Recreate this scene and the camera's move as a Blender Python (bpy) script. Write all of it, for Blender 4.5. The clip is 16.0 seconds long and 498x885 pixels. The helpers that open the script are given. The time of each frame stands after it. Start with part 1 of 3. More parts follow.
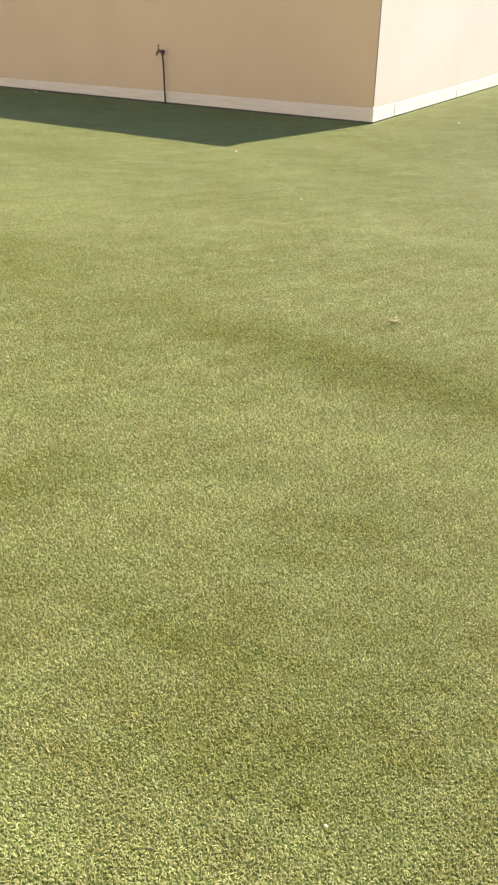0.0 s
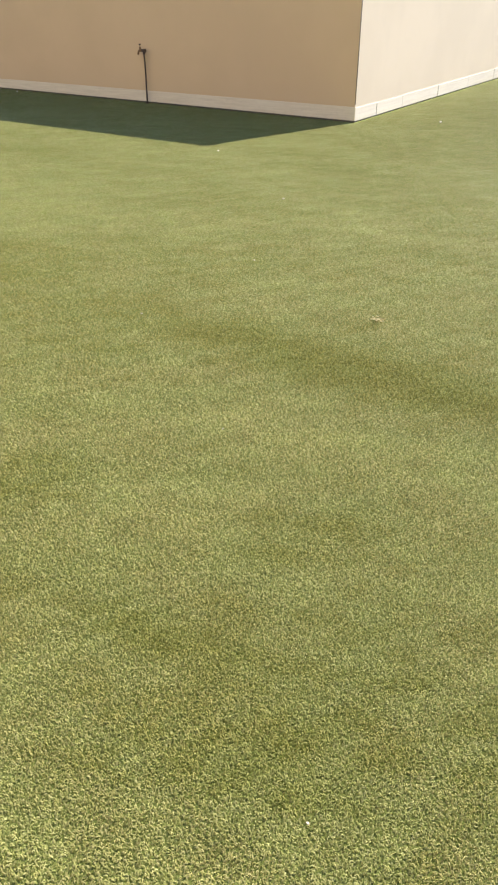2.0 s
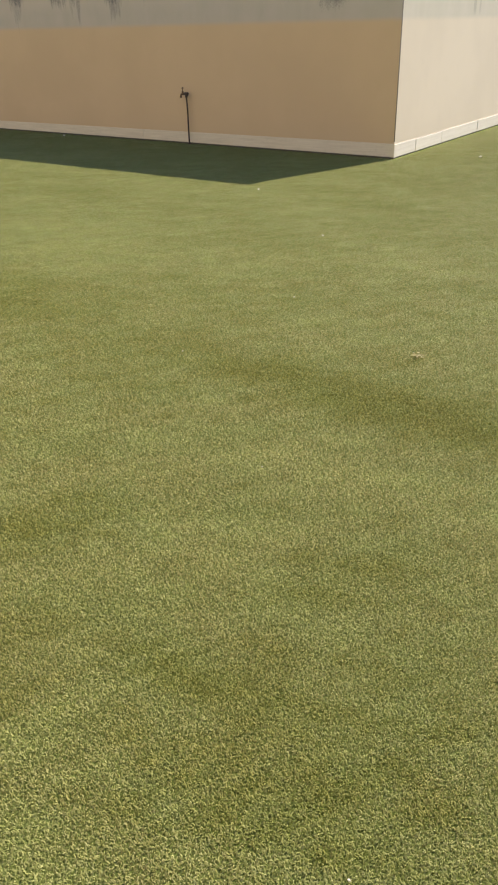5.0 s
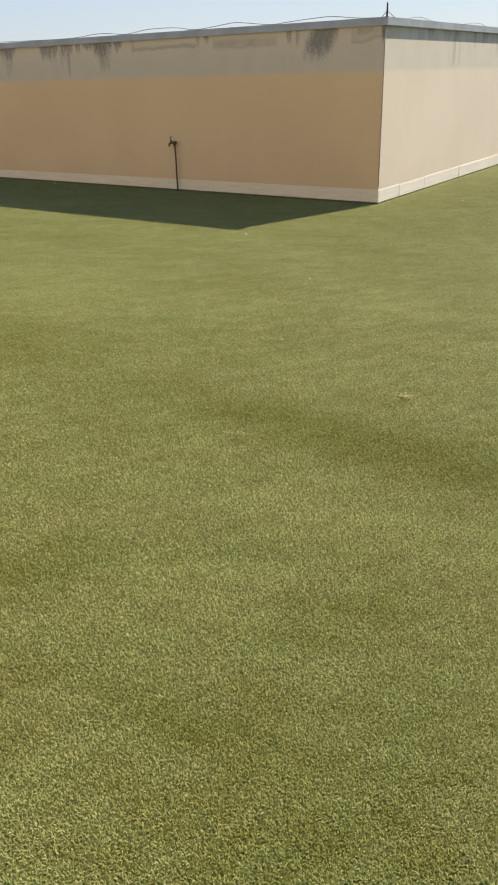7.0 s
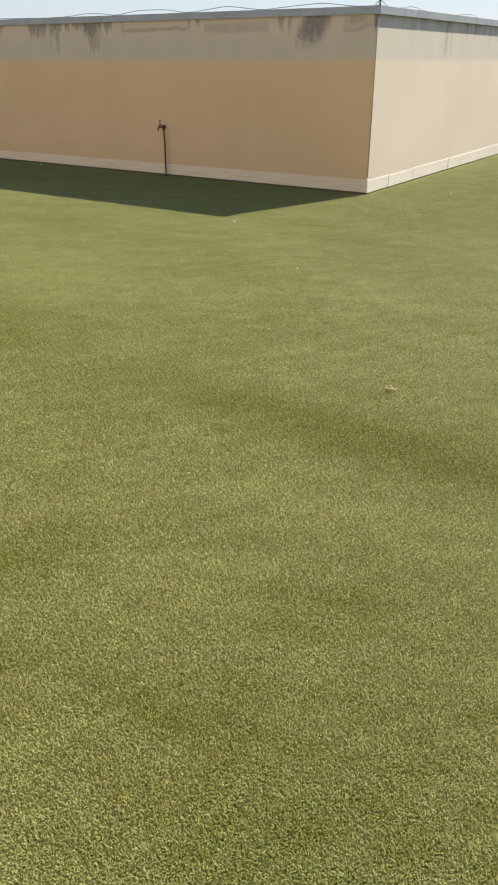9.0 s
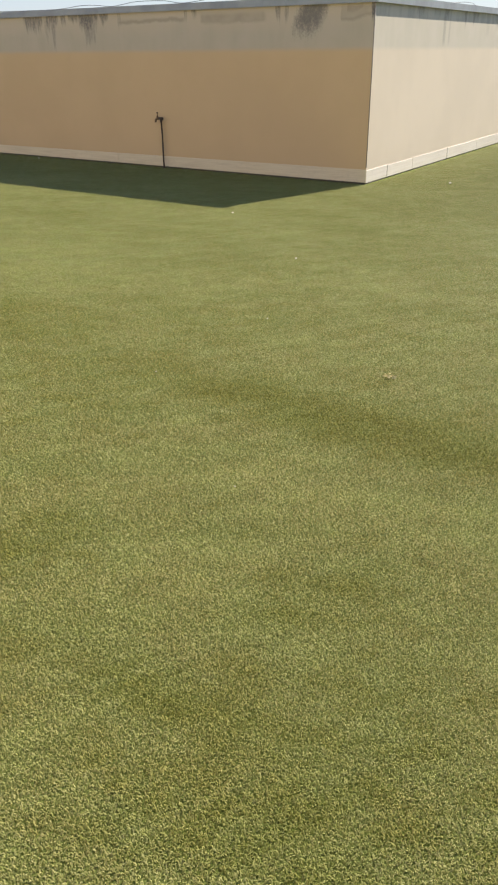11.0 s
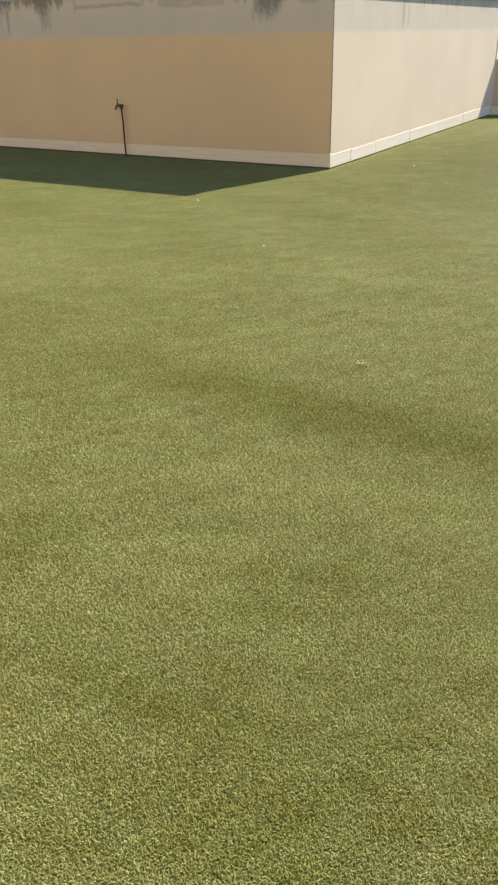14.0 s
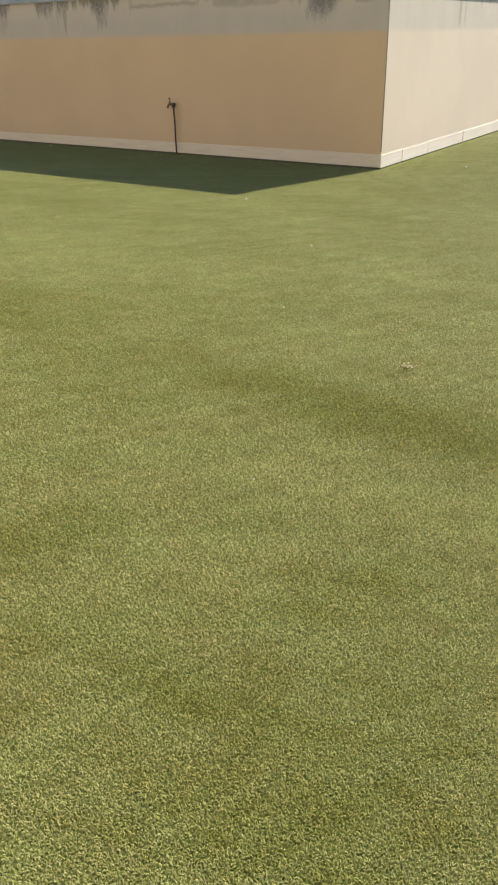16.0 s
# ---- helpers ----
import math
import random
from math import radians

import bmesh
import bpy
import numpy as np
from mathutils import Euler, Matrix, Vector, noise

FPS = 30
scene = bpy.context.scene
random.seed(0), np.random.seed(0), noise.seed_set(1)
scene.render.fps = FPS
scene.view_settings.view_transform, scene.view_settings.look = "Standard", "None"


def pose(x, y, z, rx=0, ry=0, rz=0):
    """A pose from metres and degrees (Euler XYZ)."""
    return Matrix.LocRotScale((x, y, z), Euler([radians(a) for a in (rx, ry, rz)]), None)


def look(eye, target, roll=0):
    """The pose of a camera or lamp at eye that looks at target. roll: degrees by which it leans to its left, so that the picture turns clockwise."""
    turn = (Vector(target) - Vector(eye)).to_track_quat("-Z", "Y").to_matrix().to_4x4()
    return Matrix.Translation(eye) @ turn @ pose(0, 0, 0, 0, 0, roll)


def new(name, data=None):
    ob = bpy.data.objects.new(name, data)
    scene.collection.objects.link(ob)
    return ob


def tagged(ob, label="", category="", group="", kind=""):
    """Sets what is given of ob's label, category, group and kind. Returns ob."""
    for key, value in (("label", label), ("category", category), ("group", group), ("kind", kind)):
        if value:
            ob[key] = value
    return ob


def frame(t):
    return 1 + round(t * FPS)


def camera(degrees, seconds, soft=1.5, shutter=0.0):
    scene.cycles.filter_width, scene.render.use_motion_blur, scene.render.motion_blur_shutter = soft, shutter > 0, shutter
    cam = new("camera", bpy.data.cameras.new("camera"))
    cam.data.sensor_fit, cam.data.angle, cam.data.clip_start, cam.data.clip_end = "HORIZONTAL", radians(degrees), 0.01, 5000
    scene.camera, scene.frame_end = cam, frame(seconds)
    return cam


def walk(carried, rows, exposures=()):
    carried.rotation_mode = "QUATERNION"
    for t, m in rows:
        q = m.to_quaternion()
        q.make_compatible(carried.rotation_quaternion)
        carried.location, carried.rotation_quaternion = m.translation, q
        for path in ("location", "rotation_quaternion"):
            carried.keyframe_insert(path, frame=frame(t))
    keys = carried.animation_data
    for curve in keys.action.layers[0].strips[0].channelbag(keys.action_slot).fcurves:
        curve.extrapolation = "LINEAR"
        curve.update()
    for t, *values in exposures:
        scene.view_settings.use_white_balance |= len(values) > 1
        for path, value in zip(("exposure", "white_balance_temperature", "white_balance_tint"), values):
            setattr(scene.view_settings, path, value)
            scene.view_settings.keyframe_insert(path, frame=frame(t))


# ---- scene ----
cam = camera(36.4, 16.0, soft=2.1)

PATH = [
    (0, (4.6819, -10.1353, 1.6008), (3.7431, -8.7067, 0.5627), 0.19),
    (0.3, (4.6834, -10.1348, 1.6024), (3.7403, -8.7113, 0.5612), 0.39),
    (0.5, (4.6852, -10.1343, 1.6039), (3.7475, -8.7068, 0.5632), 0.40),
    (1, (4.691, -10.1326, 1.6077), (3.762, -8.7, 0.5663), 0.35),
    (1.5, (4.6951, -10.1309, 1.609), (3.7728, -8.6936, 0.5681), 0.08),
    (2, (4.7006, -10.1288, 1.6095), (3.7913, -8.6831, 0.5687), 0.19),
    (2.5, (4.7114, -10.1271, 1.6093), (3.8105, -8.6784, 0.5654), 0.17),
    (3, (4.7226, -10.1263, 1.6085), (3.8146, -8.6723, 0.5783), -1.93),
    (3.5, (4.7176, -10.1246, 1.6119), (3.8005, -8.6709, 0.5893), -2.73),
    (3.8, (4.7074, -10.1223, 1.6167), (3.7785, -8.6713, 0.6009), -0.56),
    (4, (4.7008, -10.1202, 1.62), (3.7403, -8.6832, 0.6138), 0.63),
    (4.2, (4.6959, -10.1179, 1.6227), (3.698, -8.6983, 0.6282), 0.30),
    (4.5, (4.6917, -10.1145, 1.6252), (3.6809, -8.696, 0.6421), 0.22),
    (4.7, (4.6905, -10.1126, 1.6261), (3.6708, -8.6964, 0.6489), -0.70),
    (6.8, (4.6989, -10.1155, 1.6365), (3.6722, -8.6379, 0.7632), -1.84),
    (7, (4.6973, -10.1175, 1.6386), (3.6733, -8.6375, 0.7661), -1.62),
    (7.3, (4.6938, -10.1215, 1.6428), (3.6699, -8.642, 0.7696), -1.24),
    (7.5, (4.691, -10.1248, 1.646), (3.6738, -8.6404, 0.773), -0.61),
    (8, (4.686, -10.131, 1.6521), (3.6879, -8.6367, 0.7741), 0.33),
    (8.5, (4.6884, -10.1288, 1.6525), (3.6951, -8.6309, 0.7753), 0.40),
    (8.8, (4.6907, -10.1246, 1.6506), (3.701, -8.6346, 0.7559), 0.03),
    (9, (4.6919, -10.1218, 1.6492), (3.7116, -8.6303, 0.7468), 0.05),
    (11.3, (4.7054, -10.1119, 1.6195), (3.7268, -8.6298, 0.6999), -0.67),
    (11.5, (4.706, -10.1114, 1.6198), (3.7295, -8.6294, 0.6976), -0.81),
    (12, (4.706, -10.1075, 1.6209), (3.7404, -8.6198, 0.6967), -1.70),
    (12.3, (4.7033, -10.1038, 1.6221), (3.7583, -8.6041, 0.6959), -2.00),
    (12.5, (4.6998, -10.1012, 1.6228), (3.7808, -8.5856, 0.6964), -2.12),
    (12.8, (4.6919, -10.0976, 1.6237), (3.7908, -8.5746, 0.6918), -2.11),
    (13, (4.6856, -10.0954, 1.624), (3.7873, -8.572, 0.6899), -1.92),
    (13.5, (4.6716, -10.0909, 1.6238), (3.7696, -8.5738, 0.6832), -1.82),
    (14, (4.6655, -10.0893, 1.6239), (3.7579, -8.5794, 0.6772), -1.25),
    (14.5, (4.6608, -10.0907, 1.6272), (3.7556, -8.5833, 0.674), -0.79),
    (15, (4.6525, -10.0947, 1.6284), (3.7366, -8.5955, 0.6727), -0.19),
    (15.5, (4.6533, -10.096, 1.6267), (3.726, -8.6023, 0.6732), 0.03),
    (15.8, (4.6572, -10.0949, 1.6264), (3.6818, -8.6293, 0.6774), -0.90),
    (16, (4.6597, -10.0942, 1.6266), (3.6609, -8.643, 0.6798), -1.24),
]
EXPOSURES = [(0, 1.67, 6112, 12.7), (0.6, 1.72, 6080, 13.0), (0.9, 1.37, 6306, 11.4), (1.5, 1.4, 6287, 11.4), (1.8, 1.43, 6267, 11.7), (2.1, 1.51, 6216, 12.0), (2.5, 1.63, 6138, 12.5), (2.7, 1.6, 6157, 12.4), (2.8, 1.38, 6300, 11.4), (3, 1.23, 6384, 10.8), (3.5, 1.17, 6423, 10.6), (4, 1.18, 6416, 10.6), (4.5, 1.15, 6435, 10.5), (4.7, 1.13, 6448, 10.4), (6.8, 1.02, 6500, 10.0), (7.5, 1.0, 6500, 10.0), (8.5, 1.03, 6500, 10.0), (9, 1.09, 6474, 10.1), (11.5, 1.1, 6468, 10.3), (12, 1.1, 6468, 10.3), (12.5, 1.06, 6493, 10.1), (13, 1.08, 6481, 10.1), (13.5, 1.16, 6429, 10.5), (14, 1.17, 6423, 10.6), (15, 1.13, 6448, 10.4), (16, 1.15, 6435, 10.5)]
walk(cam, [(t, look(eye, target, roll)) for t, eye, target, roll in PATH], EXPOSURES)

# ---- world and sun: clear hazy morning, the sun behind the building ----
SUN_TO = Vector((0.66, 2.47, 2.22)).normalized()      # the way from the ground to the sun
elev = math.asin(SUN_TO.z)
world = bpy.data.worlds.new("sky")
scene.world = world
world.use_nodes = True
wt = world.node_tree
sky = wt.nodes.new("ShaderNodeTexSky")
sky.sky_type = "NISHITA"
sky.sun_disc = False
sky.sun_elevation = elev
sky.sun_rotation = math.atan2(SUN_TO.x, SUN_TO.y)
sky.air_density, sky.dust_density, sky.ozone_density = 1.0, 0.35, 2.0
bg = next(n for n in wt.nodes if n.type == "BACKGROUND")
bg.inputs["Strength"].default_value = 0.075
haze = wt.nodes.new("ShaderNodeMix")          # summer haze evens the sky out
haze.data_type = "RGBA"
haze.inputs["Factor"].default_value = 0.72
rgba = [i for i in haze.inputs if i.type == "RGBA"]
up = wt.nodes.new("ShaderNodeTexCoord")
height = wt.nodes.new("ShaderNodeSeparateXYZ")
wt.links.new(up.outputs["Generated"], height.inputs[0])
tones = wt.nodes.new("ShaderNodeValToRGB")
tones.color_ramp.elements[0].position, tones.color_ramp.elements[0].color = 0.0, (0.76, 0.83, 0.95, 1.0)
tones.color_ramp.elements[1].position, tones.color_ramp.elements[1].color = 0.75, (0.60, 0.83, 1.38, 1.0)
wt.links.new(height.outputs[2], tones.inputs[0])
lift = wt.nodes.new("ShaderNodeVectorMath")
lift.operation = "SCALE"
lift.inputs["Scale"].default_value = 5.0
wt.links.new(tones.outputs[0], lift.inputs[0])
wt.links.new(lift.outputs[0], rgba[1])
wt.links.new(sky.outputs[0], rgba[0])
wt.links.new(next(o for o in haze.outputs if o.type == "RGBA"), bg.inputs["Color"])
sun_data = bpy.data.lights.new("sun", "SUN")
sun_data.energy, sun_data.angle, sun_data.color = 5.0, radians(0.6), (1.0, 0.885, 0.73)
sun = new("sun", sun_data)
sun.matrix_world = look(SUN_TO * 60, (0, 0, 0))


# ---- node helpers ----
class Nodes:
    """A small builder for procedural materials."""

    def __init__(self, name, rough=0.8, metal=0.0, spec=0.3):
        self.mat = bpy.data.materials.new(name)
        self.mat.use_nodes = True
        self.tree = self.mat.node_tree
        self.bsdf = next(n for n in self.tree.nodes if n.type == "BSDF_PRINCIPLED")
        self.out = next(n for n in self.tree.nodes if n.type == "OUTPUT_MATERIAL")
        self.bsdf.inputs["Roughness"].default_value = rough
        self.bsdf.inputs["Metallic"].default_value = metal
        self.bsdf.inputs["Specular IOR Level"].default_value = spec
        self._pos = None

    def node(self, kind, **props):
        n = self.tree.nodes.new(kind)
        for k, v in props.items():
            setattr(n, k, v)
        return n

    def put(self, socket, value):
        if isinstance(value, bpy.types.NodeSocket):
            self.tree.links.new(value, socket)
        else:
            socket.default_value = value

    def math(self, op, a, b=0.0, c=0.0, clamp=False):
        n = self.node("ShaderNodeMath", operation=op, use_clamp=clamp)
        for s, v in zip(n.inputs, (a, b, c)):
            self.put(s, v)
        return n.outputs[0]

    def place(self):
        if self._pos is None:
            g = self.node("ShaderNodeNewGeometry")
            s = self.node("ShaderNodeSeparateXYZ")
            self.tree.links.new(g.outputs["Position"], s.inputs[0])
            self._pos = (g.outputs["Position"], s.outputs[0], s.outputs[1], s.outputs[2])
        return self._pos

    def vec(self, x, y, z):
        n = self.node("ShaderNodeCombineXYZ")
        for s, v in zip(n.inputs, (x, y, z)):
            self.put(s, v)
        return n.outputs[0]

    def noise(self, scale, detail=3.0, rough=0.55, stretch=None, vector=None):
        n = self.node("ShaderNodeTexNoise")
        v = vector if vector is not None else self.place()[0]
        if stretch:
            m = self.node("ShaderNodeVectorMath", operation="MULTIPLY")
            self.put(m.inputs[0], v)
            m.inputs[1].default_value = stretch
            v = m.outputs[0]
        self.put(n.inputs["Vector"], v)
        n.inputs["Scale"].default_value, n.inputs["Detail"].default_value = scale, detail
        n.inputs["Roughness"].default_value = rough
        return n.outputs["Fac"]

    def span(self, v, lo, hi, a=0.0, b=1.0, smooth=True):
        n = self.node("ShaderNodeMapRange", interpolation_type="SMOOTHSTEP" if smooth else "LINEAR")
        for s, x in zip(n.inputs, (v, lo, hi, a, b)):
            self.put(s, x)
        return n.outputs[0]

    def mix(self, f, a, b, blend="MIX"):
        n = self.node("ShaderNodeMix", data_type="RGBA", blend_type=blend)
        self.put(n.inputs["Factor"], f)
        for s, v in zip([i for i in n.inputs if i.type == "RGBA"], (a, b)):
            self.put(s, v if isinstance(v, bpy.types.NodeSocket) else (*v[:3], 1.0))
        return next(o for o in n.outputs if o.type == "RGBA")

    def scale(self, col, f):
        return self.mix(1.0, col, self.vec(f, f, f), "MULTIPLY")

    def pile(self, col, f):
        """Darker pile is also more saturated."""
        return self.mix(1.0, col, self.vec(f, f, self.math("MINIMUM", self.math("POWER", f, 2.5), self.math("POWER", f, 1.15))), "MULTIPLY")

    def ramp(self, f, stops):
        n = self.node("ShaderNodeValToRGB")
        self.put(n.inputs[0], f)
        e = n.color_ramp.elements
        while len(e) < len(stops):
            e.new(0.5)
        for el, (p, c) in zip(e, stops):
            el.position, el.color = p, (*c, 1.0)
        return n.outputs[0]

    def bell(self, v, centre, width):
        """1 at the centre, fading to 0 at width on either side."""
        d = self.math("ABSOLUTE", self.math("SUBTRACT", v, centre))
        return self.span(d, 0.0, width, 1.0, 0.0)

    def bump(self, h, dist, strength=1.0):
        n = self.node("ShaderNodeBump")
        n.inputs["Strength"].default_value, n.inputs["Distance"].default_value = strength, dist
        self.put(n.inputs["Height"], h)
        self.tree.links.new(n.outputs[0], self.bsdf.inputs["Normal"])

    def color(self, c):
        self.put(self.bsdf.inputs["Base Color"], c if isinstance(c, bpy.types.NodeSocket) else (*c, 1.0))
        return self


# ---- materials ----
def turf_tone(n):
    """Light and dark of the pile: rolls lying along x, and rubbed patches."""
    pos, x, y, z = n.place()
    wob = n.math("MULTIPLY", n.math("SUBTRACT", n.noise(0.9, 2.0), 0.5), 0.55)
    yy = n.math("ADD", y, wob)
    tone = n.span(n.noise(1.1, 3.0, 0.6, (0.55, 1.0, 1.0)), 0.3, 0.7, 0.93, 1.07)
    fine = n.span(n.noise(6.0, 4.0, 0.65), 0.28, 0.72, 0.92, 1.08)
    tone = n.math("MULTIPLY", tone, fine)
    # faint combed lines, slanting over the rolls
    for (ax, ay), across, amount in (((0.50, 0.866), 13.0, 0.07), ((0.94, 0.34), 8.0, 0.06)):
        al = n.math("ADD", n.math("MULTIPLY", x, ax), n.math("MULTIPLY", y, ay))
        ac = n.math("SUBTRACT", n.math("MULTIPLY", x, ay), n.math("MULTIPLY", y, ax))
        comb = n.noise(1.0, 3.0, 0.6, None, n.vec(n.math("MULTIPLY", al, 0.9), n.math("MULTIPLY", ac, across), 0.0))
        tone = n.math("MULTIPLY", tone, n.span(comb, 0.3, 0.7, 1.0 - amount, 1.0 + amount))
    for centre, width, depth in ((-5.6, 0.5, -0.03), (-3.9, 0.5, 0.05)):
        tone = n.math("MULTIPLY", tone, n.math("SUBTRACT", 1.0, n.math("MULTIPLY", n.bell(yy, centre, width), depth)))
    ragged = n.math("MULTIPLY", n.math("SUBTRACT", n.noise(3.2, 3.0, 0.65), 0.5), 0.9)
    for cx, cy, turn, length, width, depth in RUBS:
        c, d = math.cos(radians(turn)), math.sin(radians(turn))
        dx, dy = n.math("SUBTRACT", x, cx), n.math("SUBTRACT", y, cy)
        a = n.math("ADD", n.math("MULTIPLY", dx, c / length), n.math("MULTIPLY", dy, d / length))
        b = n.math("ADD", n.math("MULTIPLY", dy, c / width), n.math("MULTIPLY", dx, -d / width))
        r = n.math("SQRT", n.math("ADD", n.math("MULTIPLY", a, a), n.math("MULTIPLY", b, b)))
        f = n.span(n.math("ADD", r, ragged), 0.15, 1.25, depth, 0.0)
        tone = n.math("MULTIPLY", tone, n.math("SUBTRACT", 1.0, f))
    return tone


# where the pile lies flatter or is rubbed up: middle, turn, half length and width, darker (+) or paler (-)
RUBS = ((3.45, -7.06, -3, 1.60, 0.30, 0.23), (0.9, -6.9, 0, 1.7, 0.75, 0.12), (5.4, -7.18, -4, 1.0, 0.30, 0.15),
        (3.2, -8.55, 48, 0.50, 0.32, -0.12), (3.75, -8.93, 2, 0.80, 0.13, 0.12), (2.72, -8.62, 70, 0.40, 0.24, 0.15),
        (0.0, -5.6, 22, 0.95, 0.35, -0.08), (3.1, -5.17, -6, 0.90, 0.32, 0.07), (4.15, -9.05, 25, 0.55, 0.32, 0.11),
        (4.15, -8.03, -38, 0.50, 0.34, -0.08), (3.6, -9.43, -5, 0.45, 0.26, -0.05), (3.7, -7.72, 5, 0.75, 0.24, -0.06),
        (2.0, -7.70, -6, 0.65, 0.06, -0.05), (2.6, 2.0, 80, 6.5, 2.6, 0.25))


LAWN_FROM = (4.95, -10.75)        # the stretch of lawn whose fibres are modelled: where it starts, which way it runs
LAWN_AHEAD = (-0.565, 0.825)
LAWN_MARGIN = 0.9


def make_turf_base():
    n = Nodes("turf_backing", rough=0.95, spec=0.1)
    tone = turf_tone(n)
    grain = n.noise(260.0, 2.0, 0.6)
    col = n.ramp(grain, [(0.30, (0.050, 0.064, 0.010)), (0.5, (0.080, 0.098, 0.024)), (0.72, (0.130, 0.140, 0.040))])
    # beyond the stretch of modelled fibres the sheet takes the colour of the pile itself
    dx, dy = n.math("SUBTRACT", n.place()[1], LAWN_FROM[0]), n.math("SUBTRACT", n.place()[2], LAWN_FROM[1])
    s = n.math("ADD", n.math("MULTIPLY", dx, LAWN_AHEAD[0]), n.math("MULTIPLY", dy, LAWN_AHEAD[1]))
    w = n.math("ABSOLUTE", n.math("ADD", n.math("MULTIPLY", dx, LAWN_AHEAD[1]), n.math("MULTIPLY", dy, -LAWN_AHEAD[0])))
    past = n.math("SUBTRACT", w, n.math("ADD", n.math("MULTIPLY", n.math("MAXIMUM", s, 0.5), 0.43), 0.76))
    outside = n.math("MAXIMUM", n.span(past, 0.0, LAWN_MARGIN), n.span(s, 0.5, -0.4))
    # the sheet grows paler farther along, so its gaps even out
    evened = n.span(s, 3.0, 8.0, 1.0, 1.75)
    col = n.mix(outside, n.scale(col, evened), n.mix(1.0, col, (1.04, 0.94, 1.22), "MULTIPLY"))
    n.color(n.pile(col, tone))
    n.bump(n.math("ADD", grain, n.noise(70.0, 2.0)), 0.006, 0.6)
    return n.mat


def make_blades(name, even):
    """even: how far the fibres' colours close up to one tone."""
    n = Nodes(name, rough=0.68, spec=0.13 + 0.2 * even)
    tone = turf_tone(n)
    g = n.node("ShaderNodeNewGeometry")
    rnd = g.outputs["Random Per Island"]
    col = n.ramp(rnd, [(0.0, (0.152, 0.170, 0.047)), (0.35, (0.226, 0.230, 0.071)), (0.62, (0.296, 0.287, 0.103)),
                       (0.86, (0.340, 0.325, 0.131)), (1.0, (0.372, 0.354, 0.156))])
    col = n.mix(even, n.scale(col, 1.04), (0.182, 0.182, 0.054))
    tint = n.mix(n.span(n.noise(3.0, 3.0, 0.6), 0.36, 0.66), (1.02, 0.995, 1.0), (0.96, 1.01, 0.98))
    col = n.mix(1.0, col, tint, "MULTIPLY")
    clump = n.span(n.noise(95.0, 2.0, 0.5), 0.32, 0.68, 0.82 + 0.08 * even, 1.18 - 0.08 * even)
    tuft = n.span(n.noise(48.0, 2.0, 0.5), 0.32, 0.68, 0.93 + 0.06 * even, 1.07 - 0.06 * even)
    col = n.scale(n.pile(col, tone), n.math("MULTIPLY", clump, tuft))
    n.color(col)
    n.bsdf.inputs["Sheen Weight"].default_value = 0.02 + 0.06 * even
    n.bsdf.inputs["Sheen Roughness"].default_value = 0.5
    tr = n.node("ShaderNodeBsdfTranslucent")
    n.put(tr.inputs["Color"], col)
    m = n.node("ShaderNodeMixShader")
    m.inputs[0].default_value = 0.36
    n.tree.links.new(n.bsdf.outputs[0], m.inputs[1])
    n.tree.links.new(tr.outputs[0], m.inputs[2])
    n.tree.links.new(m.outputs[0], n.out.inputs["Surface"])
    return n.mat


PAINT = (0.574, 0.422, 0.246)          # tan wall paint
PAINT_SUNLIT = (0.638, 0.556, 0.444)  # the same paint, set paler and greyer for the sun on this face
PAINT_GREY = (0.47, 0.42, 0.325)


